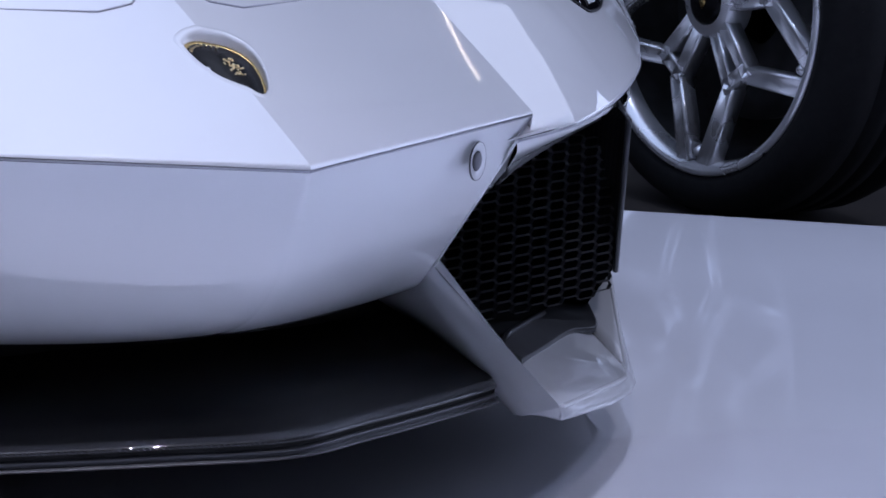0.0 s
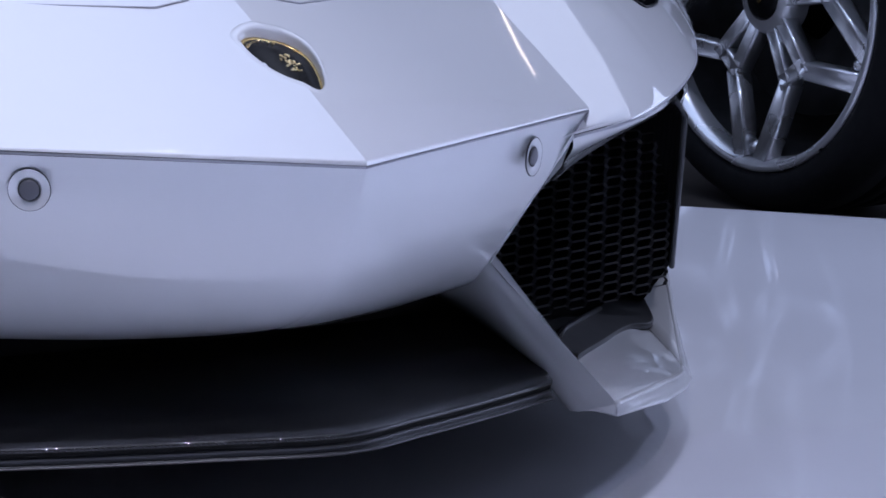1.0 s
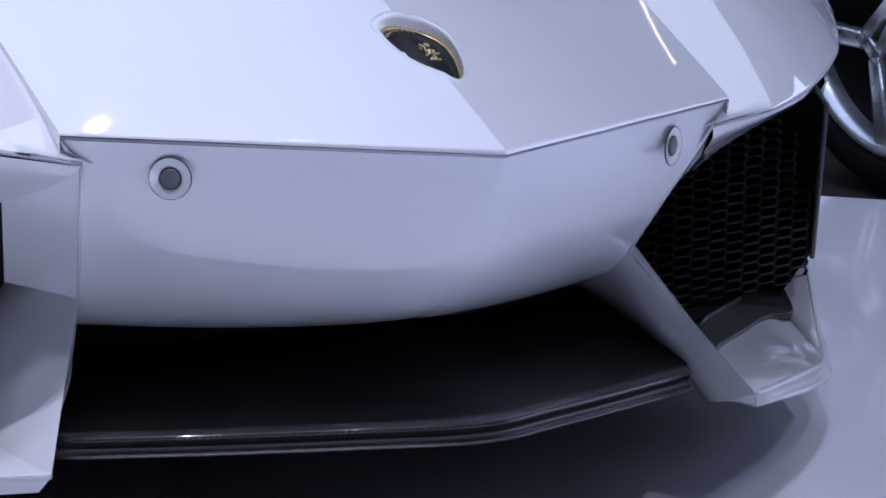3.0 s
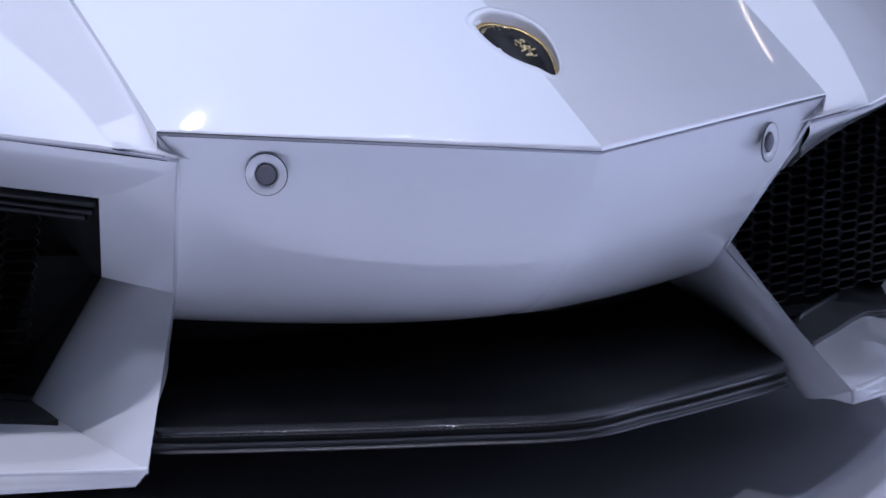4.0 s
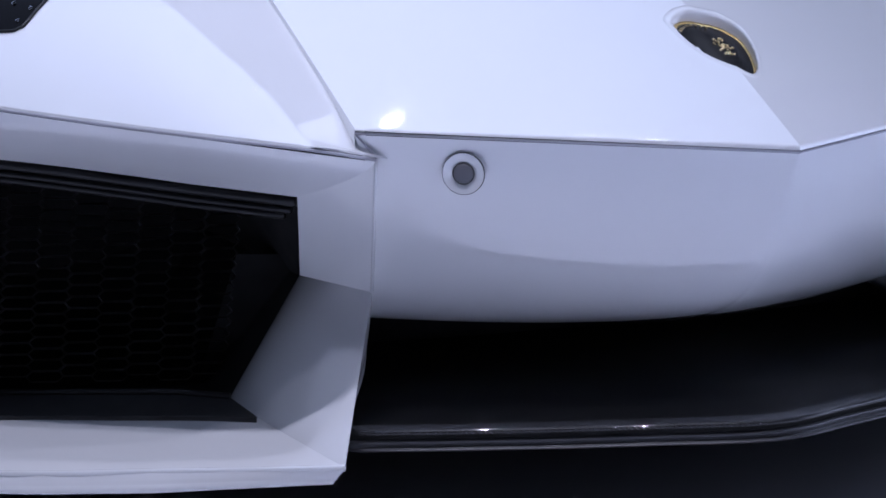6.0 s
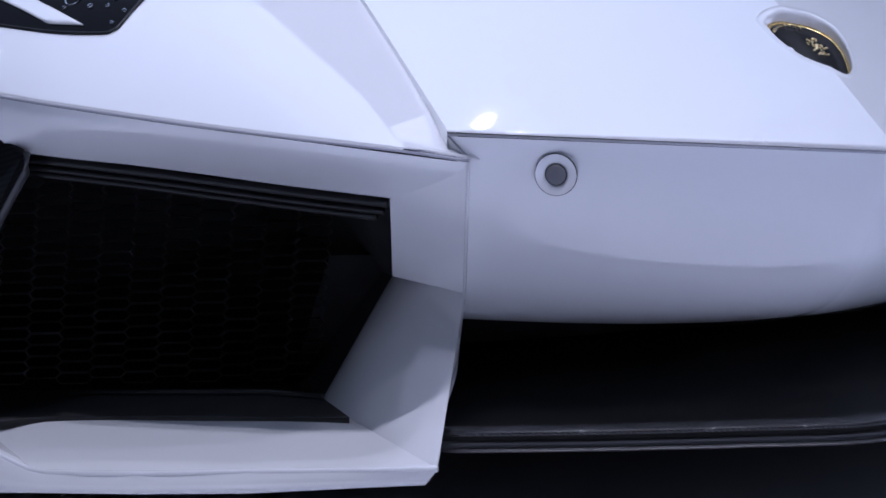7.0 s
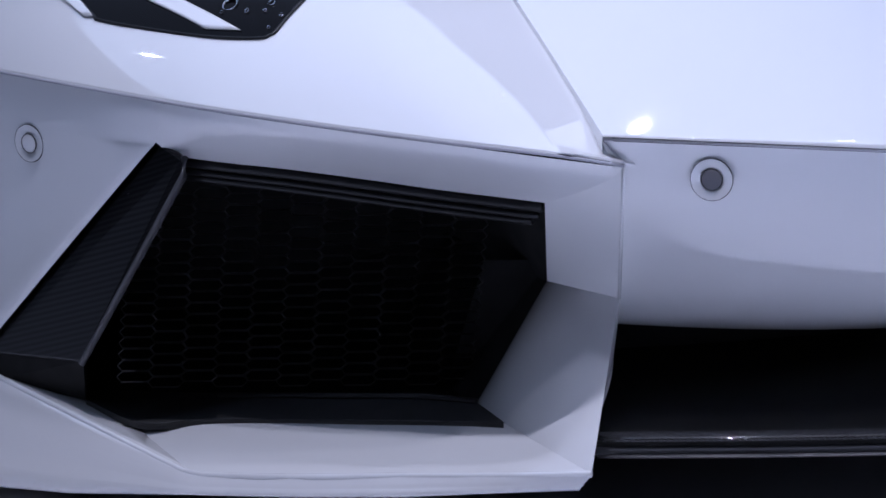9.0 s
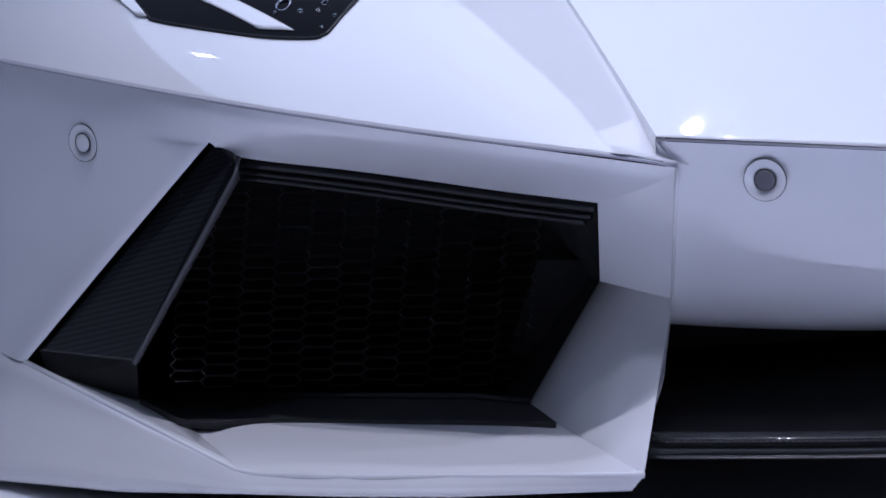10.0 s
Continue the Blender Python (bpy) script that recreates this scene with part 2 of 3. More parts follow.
def bonnet(s):
    rows = []
    for i in range(111):
        f = (i / 110) ** 2
        row = []
        for k in range(57):
            u = k / 56
            t = (0.8 - 0.163 * u) * f
            lift = (0.0035 - 0.002 * u) * (1 - math.exp(-t / 0.0006)) + 0.445 * t - 0.06 * t * t - 0.07 * t ** 3
            swell = 0.002 * math.sin(math.pi * u) * (1 - math.exp(-t / 0.08))
            row.append(((0.333 + 0.017 * f) * u, 0.163 * u + t, 0.394 + 0.008 * u + lift + swell))
        rows.append(row)
    bm = sheet(rows, 1, 1, s)
    gone = [f for f in bm.faces if in_well(f.calc_center_median(), 1.08)]
    bmesh.ops.delete(bm, geom=gone, context="FACES")
    lid = part("bonnet", bm, PAINT, car)
    rim = [r[-1] for r in rows]
    part("bonnet_flange", sheet([rim, [(x + 0.0004, y, z - 0.004) for x, y, z in rim], [(x - 0.001, y + 0.002, z - 0.018) for x, y, z in rim]], 1, 1, s), PAINT, lid)


WING_FOOT = spline([(0.3165, 0.1595, 0.380), (0.345, 0.1565, 0.3862)] + WING[1:], 12)


def wing_foot(x):
    """The wing's front edge in plan and height at the breadth x."""
    i = max(k for k in range(len(WING_FOOT) - 1) if WING_FOOT[k].x <= x or k == 0)
    a, b = WING_FOOT[i], WING_FOOT[i + 1]
    return a.lerp(b, (x - a.x) / (b.x - a.x))


def wing_base(x, y):
    foot = wing_foot(x)
    dy = y - foot.y
    k = min(1.0, max(0.0, (x - 0.333) / 0.17))
    k = k * k * (3 - 2 * k)
    flat = 0.001 * (1 - math.exp(-max(0.0, dy) / 0.005)) + 0.445 * dy - 0.06 * dy * dy - 0.07 * dy ** 3
    rise = 0.14 * (x - 0.333) * max(0.0, 1 - (x - 0.333) / 0.16) * min(1.0, 1 - math.exp(-max(0.0, dy) / 0.06))
    return foot.z + 0.002 + rise + flat * (1 - k) + (0.085 * (1 - math.exp(-dy / 0.13)) + 0.2 * dy) * k


CREST = [(0.153, 0.3768, 0.3936), (0.183, 0.3838, 0.4102), (0.222, 0.3930, 0.4300), (0.264, 0.4042, 0.4476), (0.307, 0.4165, 0.4640), (0.365, 0.4340, 0.4865), (0.80, 0.565, 0.64)]


def crest_at(y):
    """The wing's crest at the depth y: how far out it stands and how high."""
    rows = np.array(CREST)
    return float(np.interp(y, rows[:, 0], rows[:, 1])), float(np.interp(y, rows[:, 0], rows[:, 2]))


def wing_height(x, y):
    """A flank between the bonnet's edge and a crest, and the wing's crown beyond it."""
    out, high = crest_at(y)
    lift = high - wing_base(out, y)
    fade = min(1.0, max(0.0, (x - out) / 0.09))
    crown = wing_base(x, y) + lift * (1 - fade * fade * (3 - 2 * fade))
    if x >= out + 0.004:
        return crown
    t = max(0.0, y - 0.163)
    inner = 0.333 + 0.027 * t
    edge = 0.4005 + 0.445 * t - 0.06 * t * t - 0.07 * t ** 3
    sill = edge - 0.002 - 0.013 * math.exp(-t / 0.03)
    flank = sill + (high - sill) * (x - inner) / (out - inner)
    k = min(1.0, max(0.0, (x - out + 0.004) / 0.008))
    top = flank + (crown - flank) * k
    start = wing_foot(x).z + 0.002
    return start + (top - start) * (1 - math.exp(-max(0.0, y - wing_foot(x).y) / 0.002))


def wing_skin(s):
    steps = [0.63 * (i / 60) ** 1.7 for i in range(61)]
    wide = [0.317 + 0.133 * (i / 50) for i in range(50)] + [0.45 + 0.48 * (i / 70) for i in range(71)]
    tip, end = Vector(TIP), Vector(WING[1])
    apron = []
    for x in wide:
        f = wing_foot(x)
        u = (x - 0.333) / (end.x - 0.333)
        apron.append(tuple(tip.lerp(end, u) + Vector((0, 0, 0.001))) if u < 1 else (x, f.y - 0.0003, f.z - 0.0008))
    rows = [apron] + [[(x + 0.014 * dy * max(0, 1 - (x - 0.333) / 0.05), wing_foot(x).y + dy, wing_height(x, wing_foot(x).y + dy)) for x in wide] for dy in steps]
    part("front_wing", sheet(rows, 1, 1, s), PAINT, car)


def nose_panel():
    """The nose below the bonnet: a V in plan that leans back and rolls under to the splitter's throat."""
    middle = [(0.002, 0.391), (0.014, 0.350), (0.030, 0.310), (0.050, 0.276), (0.076, 0.250), (0.108, 0.231), (0.145, 0.2175), (0.185, 0.2085), (0.25, 0.203)]
    tip, corner = Vector(TIP), Vector(CORNER)
    side = [off(SEAM_END, 0, 0.003, -0.002)] + [tuple(tip.lerp(corner, u)) for u in (0.2, 0.46, 0.71, 0.9)]
    side += [(0.2815, 0.256, 0.232), (0.278, 0.271, 0.2165), (0.275, 0.296, 0.2065), (0.275, 0.35, 0.200)]
    soft = (0.0, 0.004, 0.008, 0.012, 0.015, 0.017, 0.018, 0.018, 0.018)
    bow = (0.0, 0.005, 0.009, 0.010, 0.008, 0.004, 0.0, 0.0, 0.0)
    rows = []
    for (y, z), e, r, g in zip(middle, side, soft, bow):
        half = []
        for u in (1, 0.86, 0.72, 0.58, 0.45, 0.33, 0.22, 0.13, 0.06, 0.02):
            p = Vector((0, y, z)).lerp(Vector(e), u)
            sag = 0.7 * max(0.0, r - 0.012) * math.sin(math.pi * u)
            half.append((p.x, p.y + math.hypot(0.16 * u, r) - 0.16 * u - g * math.sin(math.pi * u), p.z - sag))
        rows.append(half + [(0, y + r, z)] + [(-p[0], p[1], p[2]) for p in half[::-1]])
    part("nose_panel", sheet(rows, 3, 6, 1), PAINT, car)


def seam_strip(s):
    line = [off(NOSE, 0, 0.0012, 0.0005), off(SEAM_END, 0, 0.0012, 0), off(TIP, 0.0, 0.001, 0.001)]
    part("panel_gap", tube(line, 0.0013, 6, s), SEAM, car)
    part("panel_gap", tube([off(p, 0, 0.0006, -0.0012) for p in spline(WING, 4)], 0.0016, 6, s), SEAM, car)


K = [(0.357, 0.24, 0.333), (0.43, 0.31, 0.336), (0.53, 0.385, 0.345), (0.629, 0.45, 0.353), (0.654, 0.456, 0.367)]
IN_MID = (0.33, 0.31, 0.247)
IN_LOW = (0.401, 0.30, 0.139)
LIP = [FOOT, (0.42, 0.18, 0.111), (0.49, 0.24, 0.100), (0.57, 0.315, 0.085), (0.639, 0.405, 0.068)]
BACK = [IN_LOW, (0.438, 0.343, 0.136), (0.517, 0.426, 0.122), (0.591, 0.503, 0.109), (0.69, 0.60, 0.096)]
OUT_LOW = (0.80, 0.67, 0.121)
HEM = [(0.363, 0.138, 0.1068), (0.42, 0.178, 0.098), (0.49, 0.232, 0.085), (0.57, 0.309, 0.070), (0.639, 0.393, 0.054)]
STRUT = [(0.279, 0.286, 0.216), (0.303, 0.24, 0.169), (0.338, 0.215, 0.12), (0.345, 0.19, 0.101)]


def hex_grille(parent, s):
    """Flat-topped long hexagons in a plane set behind the opening."""
    o = Vector((0.372, 0.395, 0.318))
    u = Vector((0.315, 0.105, -0.004)).normalized()
    v = Vector((0.16, 0.11, -1)).normalized()
    n = v.cross(u).normalized()
    bm = bmesh.new()
    pitch, high, half, flat = 0.0300, 0.0112, 0.0174, 0.0126
    for i in range(11):
        for j in range(17):
            c = o + u * (i * pitch - j * 0.001) + v * (j * high + (high / 2 if i % 2 else 0.0))
            ring = ((-half, 0), (-flat, -0.5 * high), (flat, -0.5 * high), (half, 0), (flat, 0.5 * high), (-flat, 0.5 * high))
            loops = []
            for ka, kb, back in ((1.0, 1.0, 0.0), (0.985, 0.95, 0.0), (0.975, 0.92, 0.0008), (0.965, 0.90, 0.005)):
                loops.append([bm.verts.new((s * p.x, p.y, p.z)) for p in (c + u * (a * ka) + v * (b * kb) + n * back for a, b in ring)])
            for p, q in zip(loops, loops[1:]):
                for k in range(6):
                    bm.faces.new((p[k], p[(k + 1) % 6], q[(k + 1) % 6], q[k]))
    part("grille", bm, GRILLE, parent, "black honeycomb grille", smooth=False)


def intake(s):
    b = tagged(new("intake"), "angular side air intake")
    b.parent = car
    tops = (TIP, WING[2], WING[3], WING[4], WING[5])
    rows = [[off(p, 0, 0.0005, -0.003) for p in tops],
            [tuple(Vector(p).lerp(Vector(k), 0.2) + Vector((0, -0.003, -0.006))) for p, k in zip(tops, K)],
            [tuple(Vector(p).lerp(Vector(k), 0.6) + Vector((0, 0.0, -0.005))) for p, k in zip(tops, K)],
            K]
    part("upper_surround", sheet(rows, 6, 6, s), PAINT, b)
    part("cheek", sheet([[TIP, CORNER], [K[0], IN_MID]], 6, 6, s), PAINT, b)
    def rolled(u, deep):
        """The lower cheek at u of its breadth, turned into the duct by deep."""
        return [tuple(Vector(p).lerp(Vector(q), u) + deep * Vector((-0.31, 0.92, -0.22))) for p, q in ((CORNER, IN_MID), (FOOT, IN_LOW))]
    part("lower_cheek", sheet([rolled(0, 0), rolled(0.25, 0), rolled(0.5, 0.001), rolled(0.7, 0.007), rolled(0.86, 0.020), rolled(0.96, 0.038), rolled(1.0, 0.06), rolled(1.0, 0.10)], 6, 4, s), PAINT, b)
    part("cheek_edge", tube([TIP, CORNER], 0.0015, 8, s), PAINT, b)
    rest = [tuple(Vector(LIP[4]).lerp(Vector(OUT_LOW), u)) for u in (0.03, 0.2, 0.5, 0.8, 1.0)]
    part("lip_edge", tube(spline(LIP, 8)[:-1] + rest, 0.0029, 12, s), PAINT, b)
    part("shelf", sheet([LIP, BACK], 6, 6, s), PAINT, b)
    ramp = [[LIP[4], BACK[4]], [OUT_LOW, off(OUT_LOW, 0.01, 0.02, -0.004)]]
    thicken(part("shelf_end", sheet(ramp, 6, 6, s), PAINT, b), 0.004, 0)
    skirt = [(0.73, 0.521, 0.027), (0.836, 0.650, 0.012), (0.929, 0.80, 0.012)] if s < 0 else [(0.715, 0.53, 0.080), (0.78, 0.655, 0.104), (0.92, 0.89, 0.108)]
    knee = [tuple(Vector(LIP[4]).lerp(Vector(OUT_LOW), u)) for u in (0.08, 0.5)]
    brow = LIP[:4] + [tuple(Vector(LIP[4]).lerp(Vector(LIP[3]), 0.12)), LIP[4]] + knee + [OUT_LOW, (0.93, 0.96, 0.129)]
    base = HEM[:4] + [tuple(Vector(HEM[4]).lerp(Vector(HEM[3]), 0.12)), HEM[4], tuple(Vector(HEM[4]).lerp(Vector(skirt[0]), 0.16))] + skirt
    belly = [tuple(Vector(p).lerp(Vector(q), 0.6) + Vector((0, -0.004, 0))) for p, q in zip(brow, base)]
    thicken(part("lower_lip", sheet([brow, belly, base, [off(p, 0, 0.06, -0.004) for p in base]], 1, 5, s), PAINT, b), 0.004, 0)
    # strut that stands between the splitter and the intake
    front = [tuple(Vector(TIP).lerp(Vector(CORNER), 0.9)), CORNER, tuple(Vector(CORNER).lerp(Vector(FOOT), 0.33)), tuple(Vector(CORNER).lerp(Vector(FOOT), 0.67)), FOOT]
    post = [(0.270, 0.30, 0.240)] + STRUT
    bulge = [tuple(Vector(p).lerp(Vector(q), 0.45) + Vector((-0.002, -0.006, 0))) for p, q in zip(front, post)]
    part("strut_face", sheet([front, bulge, post, [(0.255, 0.37, 0.235), (0.262, 0.36, 0.204), (0.33, 0.37, 0.16), (0.40, 0.36, 0.11), (0.42, 0.36, 0.09)]], 6, 6, s), PAINT, b)
    foot = [[FOOT, off(HEM[0], 0.0, 0.0, -0.002), off(HEM[0], 0.03, 0.05, -0.004)], [bulge[4], off(bulge[4], 0.004, 0.006, -0.006), off(STRUT[3], 0.02, 0.02, -0.004)], [STRUT[3], off(STRUT[3], 0.005, 0.006, -0.003), off(STRUT[3], 0.03, 0.04, -0.004)]]
    part("strut_foot", sheet(foot, 4, 4, s), PAINT, b)
    # outer pillar and lower skin
    side, low_end = Vector((0.7245, 0.5565, 0.25)), Vector(off(OUT_LOW, 0.0, -0.001, 0.0005))
    inside = [r[4] for r in rows] + [tuple(Vector(K[4]).lerp(side, 0.1)), tuple(Vector(K[4]).lerp(side, 0.5)), tuple(side), tuple(side.lerp(low_end, 0.5)), tuple(low_end)]
    if s > 0:
        inside = [off(p, 0.004, 0.03 if i > 4 else 0, 0) for i, p in enumerate(inside)]
    outside = [(0.925, 0.864, 0.427), (0.925, 0.865, 0.412), (0.925, 0.867, 0.385), (0.925, 0.875, 0.36), (0.925, 0.878, 0.348), (0.926, 0.888, 0.305), (0.927, 0.905, 0.25), (0.929, 0.93, 0.19), (0.93, 0.96, 0.129)]
    proud = (0.0, 0.001, 0.004, 0.007, 0.009, 0.010, 0.010, 0.010, 0.009)
    ridge = [tuple(Vector(p).lerp(Vector(q), 0.06) + Vector((0, -d, 0))) for p, q, d in zip(inside, outside, proud)]
    plane = [tuple(Vector(inside[0]).lerp(side, (inside[0][2] - p[2]) / (inside[0][2] - side.z))) if i < 6 else p for i, p in enumerate(inside)]
    hollow = [tuple(Vector(p).lerp(Vector(q), 0.18) + Vector((0, -0.3 * d, 0))) for p, q, d in zip(plane, outside, proud)]
    mid = [tuple(Vector(p).lerp(Vector(q), 0.5)) for p, q in zip(plane, outside)]
    part("corner_panel", sheet([inside, ridge, hollow, mid, outside], 8, 6, s), PAINT, b)
    # dark duct behind
    ring = [K[0], K[1], K[2], K[3], (0.682, 0.54, 0.30), (0.77, 0.68, 0.15), BACK[4], BACK[3], BACK[2], *reversed(rolled(1.0, 0.06))]
    deep = [(p[0] + (0.02 if p[0] < 0.5 else -0.03), p[1] + 0.24, p[2]) for p in ring]
    bm = sheet([ring + [ring[0]], deep + [deep[0]]], 1, 2, s)
    bm.faces.new([bm.verts.new((s * x, y, z)) for x, y, z in deep])
    part("duct", bm, DUCT, b, smooth=False)
    hex_grille(b, s)
    # black floor strip between the grille and the white shelf
    front = spline([(0.392, 0.247, 0.1355), (0.447, 0.302, 0.1265), (0.508, 0.364, 0.1165), (0.561, 0.420, 0.107), (0.614, 0.470, 0.0985), (0.652, 0.490, 0.0925), (0.676, 0.515, 0.092), (0.705, 0.572, 0.0985)], 4)
    rear = spline([(0.401, 0.302, 0.141), (0.438, 0.345, 0.138), (0.517, 0.428, 0.124), (0.591, 0.505, 0.112), (0.69, 0.60, 0.099), (0.715, 0.615, 0.100)], 6)
    n = len(front) - 1
    rear = [rear[round(i * (len(rear) - 1) / n)] for i in range(n + 1)]
    part("liner", sheet([[off(p, 0, 0, -0.004) for p in front], [off(p, 0, 0.0006, 0.0016) for p in front], [off(p, 0, 0.003, 0.0026) for p in front], [off(p, 0, 0, 0.003) for p in rear]], 1, 2, s), LINER, b, "dark grey plastic duct floor")
    part("grille_frame", tube([off(p, 0, -0.004, 0.006) for p in BACK[:4]], 0.003, 6, s), BLACK, b)
    # guide vane
    ft, fb, vt, vb = (0.636, 0.42, 0.342), (0.714, 0.536, 0.146), (0.648, 0.456, 0.366), (0.790, 0.660, 0.132)
    top = (0.633, 0.432, 0.356)
    thicken(part("vane", slab([ft, top, vt, vb, fb], (-0.02, 0.11, 0), s), CARBON_GLOSS, b, "carbon fibre guide vane", smooth=False), 0, 0, 0.004)
    part("vane_edge", tube([fb, ft, top], 0.0034, 10, s), VANE_EDGE, b, "lighter grey leading edge")
    # black slab added to fill the dark gap below the vane
    base = [(fb[0] - 0.002, fb[1] + 0.002, fb[2] + 0.002), (0.787, 0.662, 0.134), (0.780, 0.655, 0.106), (0.705, 0.575, 0.100)]
    part("vane_gap_fill", slab(base, (-0.02, 0.10, 0), s), DUCT, b, smooth=False)
    # black trim bars under the top edge
    for dz, dy, rr in ((-0.005, 0.002, 0.005), (-0.0145, 0.012, 0.0035), (-0.0225, 0.03, 0.004)):
        bar = [off(p, 0, 0.004 + dy, dz) for p in K[:4]]
        part("trim_bar", tube(spline(bar, 4), rr, 8, s), BLACK, b)
    return b


for s in (-1, 1):
    bonnet(s)
    wing_skin(s)
    seam_strip(s)
    intake(s)
nose_panel()


def splitter():
    e0, e1 = (0, 0.02, 0.1545), (0.306, 0.170, 0.134)
    half = [(0.325, 0.196, 0.129), e1, (0.2, 0.114, 0.1408), (0.1, 0.064, 0.1478), e0]
    front = half + [(-x, y, z) for x, y, z in half[-2::-1]]

    def back(dy, dz, w=0.0):
        return [(x * (1 + w), y + dy, z + dz) for x, y, z in front]
    blade = part("splitter", sheet([back(0.26, 0.028, 0.14), back(0.1, 0.016, 0.08), back(0.05, 0.010, 0.045), back(0.014, 0.005, 0.012)], 5, 4), CARBON, car, "black carbon fibre front splitter")
    part("splitter_edge", sheet([back(0.014, 0.005, 0.012), back(0.004, 0.0034, 0.003), back(0.001, 0.0022), back(0.0, 0.0008), back(0.0005, -0.0008)], 5, 5), EDGE_GLOSS, blade, "lacquered carbon edge")
    part("splitter_face", sheet([back(0.0005, -0.0008), back(0.003, -0.003), back(0.004, -0.0065)], 5, 3), DUCT, blade, "black front face")
    part("splitter_lip", sheet([back(0.004, -0.0065), back(0.0022, -0.0072), back(0.0014, -0.0085), back(0.0018, -0.0105), back(0.004, -0.0128), back(0.02, -0.016), back(0.3, -0.022)], 5, 4), LIPGREY, blade, "dark grey lower lip")
    wall = [[(-0.36, 0.40, 0.25), (0, 0.3, 0.25), (0.36, 0.40, 0.25)], [(-0.40, 0.42, 0.1), (0, 0.3, 0.12), (0.40, 0.42, 0.1)]]
    part("duct", sheet(wall, 6, 4), DUCT, car)


splitter()
# out of view; added to keep light off the floor beneath the car
part("unseen_underbody", slab([(-0.3, 0.37, 0.1), (0.3, 0.37, 0.1), (0.62, 0.75, 0.1), (0.8, 1.1, 0.1), (0.8, 4.5, 0.1), (-0.8, 4.5, 0.1), (-0.8, 1.1, 0.1), (-0.62, 0.75, 0.1)], (0, 0, 0.03)), DUCT, car, smooth=False)


def unseen_body_shell(s):
    """The rest of the body, unseen, closed behind the nose to block light."""
    rows = []
    for y, top, side, out, low in ((0.79, 0.655, 0.60, 0.87, 0.16), (0.98, 0.71, 0.66, 0.97, 0.12), (1.2, 0.78, 0.72, 1.0, 0.12), (2.0, 1.07, 0.78, 1.0, 0.12), (3.0, 1.12, 0.84, 1.01, 0.13), (4.0, 0.95, 0.86, 1.01, 0.16), (4.6, 0.85, 0.80, 0.98, 0.25)):
        rows.append([(0, y, top), (0.38, y, top - 0.03), (0.72 * out, y, side), (0.93 * out, y, side - 0.09), (out, y, 0.38), (out - 0.03, y, low)])
    part("unseen_body_shell", sheet(rows, 4, 4, s), PAINT, car)
    for y in (1.06, 3.76):
        w = part("wheel", lathe([(0.0, -0.03), (0.24, -0.02), (0.25, 0.0), (0.3, 0.01), (0.33, -0.02), (0.33, -0.2), (0.25, -0.22)], aim((s * 0.84, y + 0.05, 0.33), (s, 0, 0)), 48), RUBBER, car, "black tyre on dark wheel")


for s in (-1, 1):
    unseen_body_shell(s)
    # unseen sheet added to stop a lit patch on the floor below the splitter
    part("underfloor_block", sheet([[(0.31, 0.22, 0.110), (0.42, 0.29, 0.098), (0.52, 0.37, 0.088), (0.62, 0.46, 0.078), (0.68, 0.58, 0.097)], [(0.30, 0.42, 0.104), (0.40, 0.5, 0.104), (0.50, 0.6, 0.104), (0.60, 0.72, 0.108), (0.68, 0.9, 0.125)]], 3, 3, s), DUCT, car, "matt black unseen underfloor against light leaks")


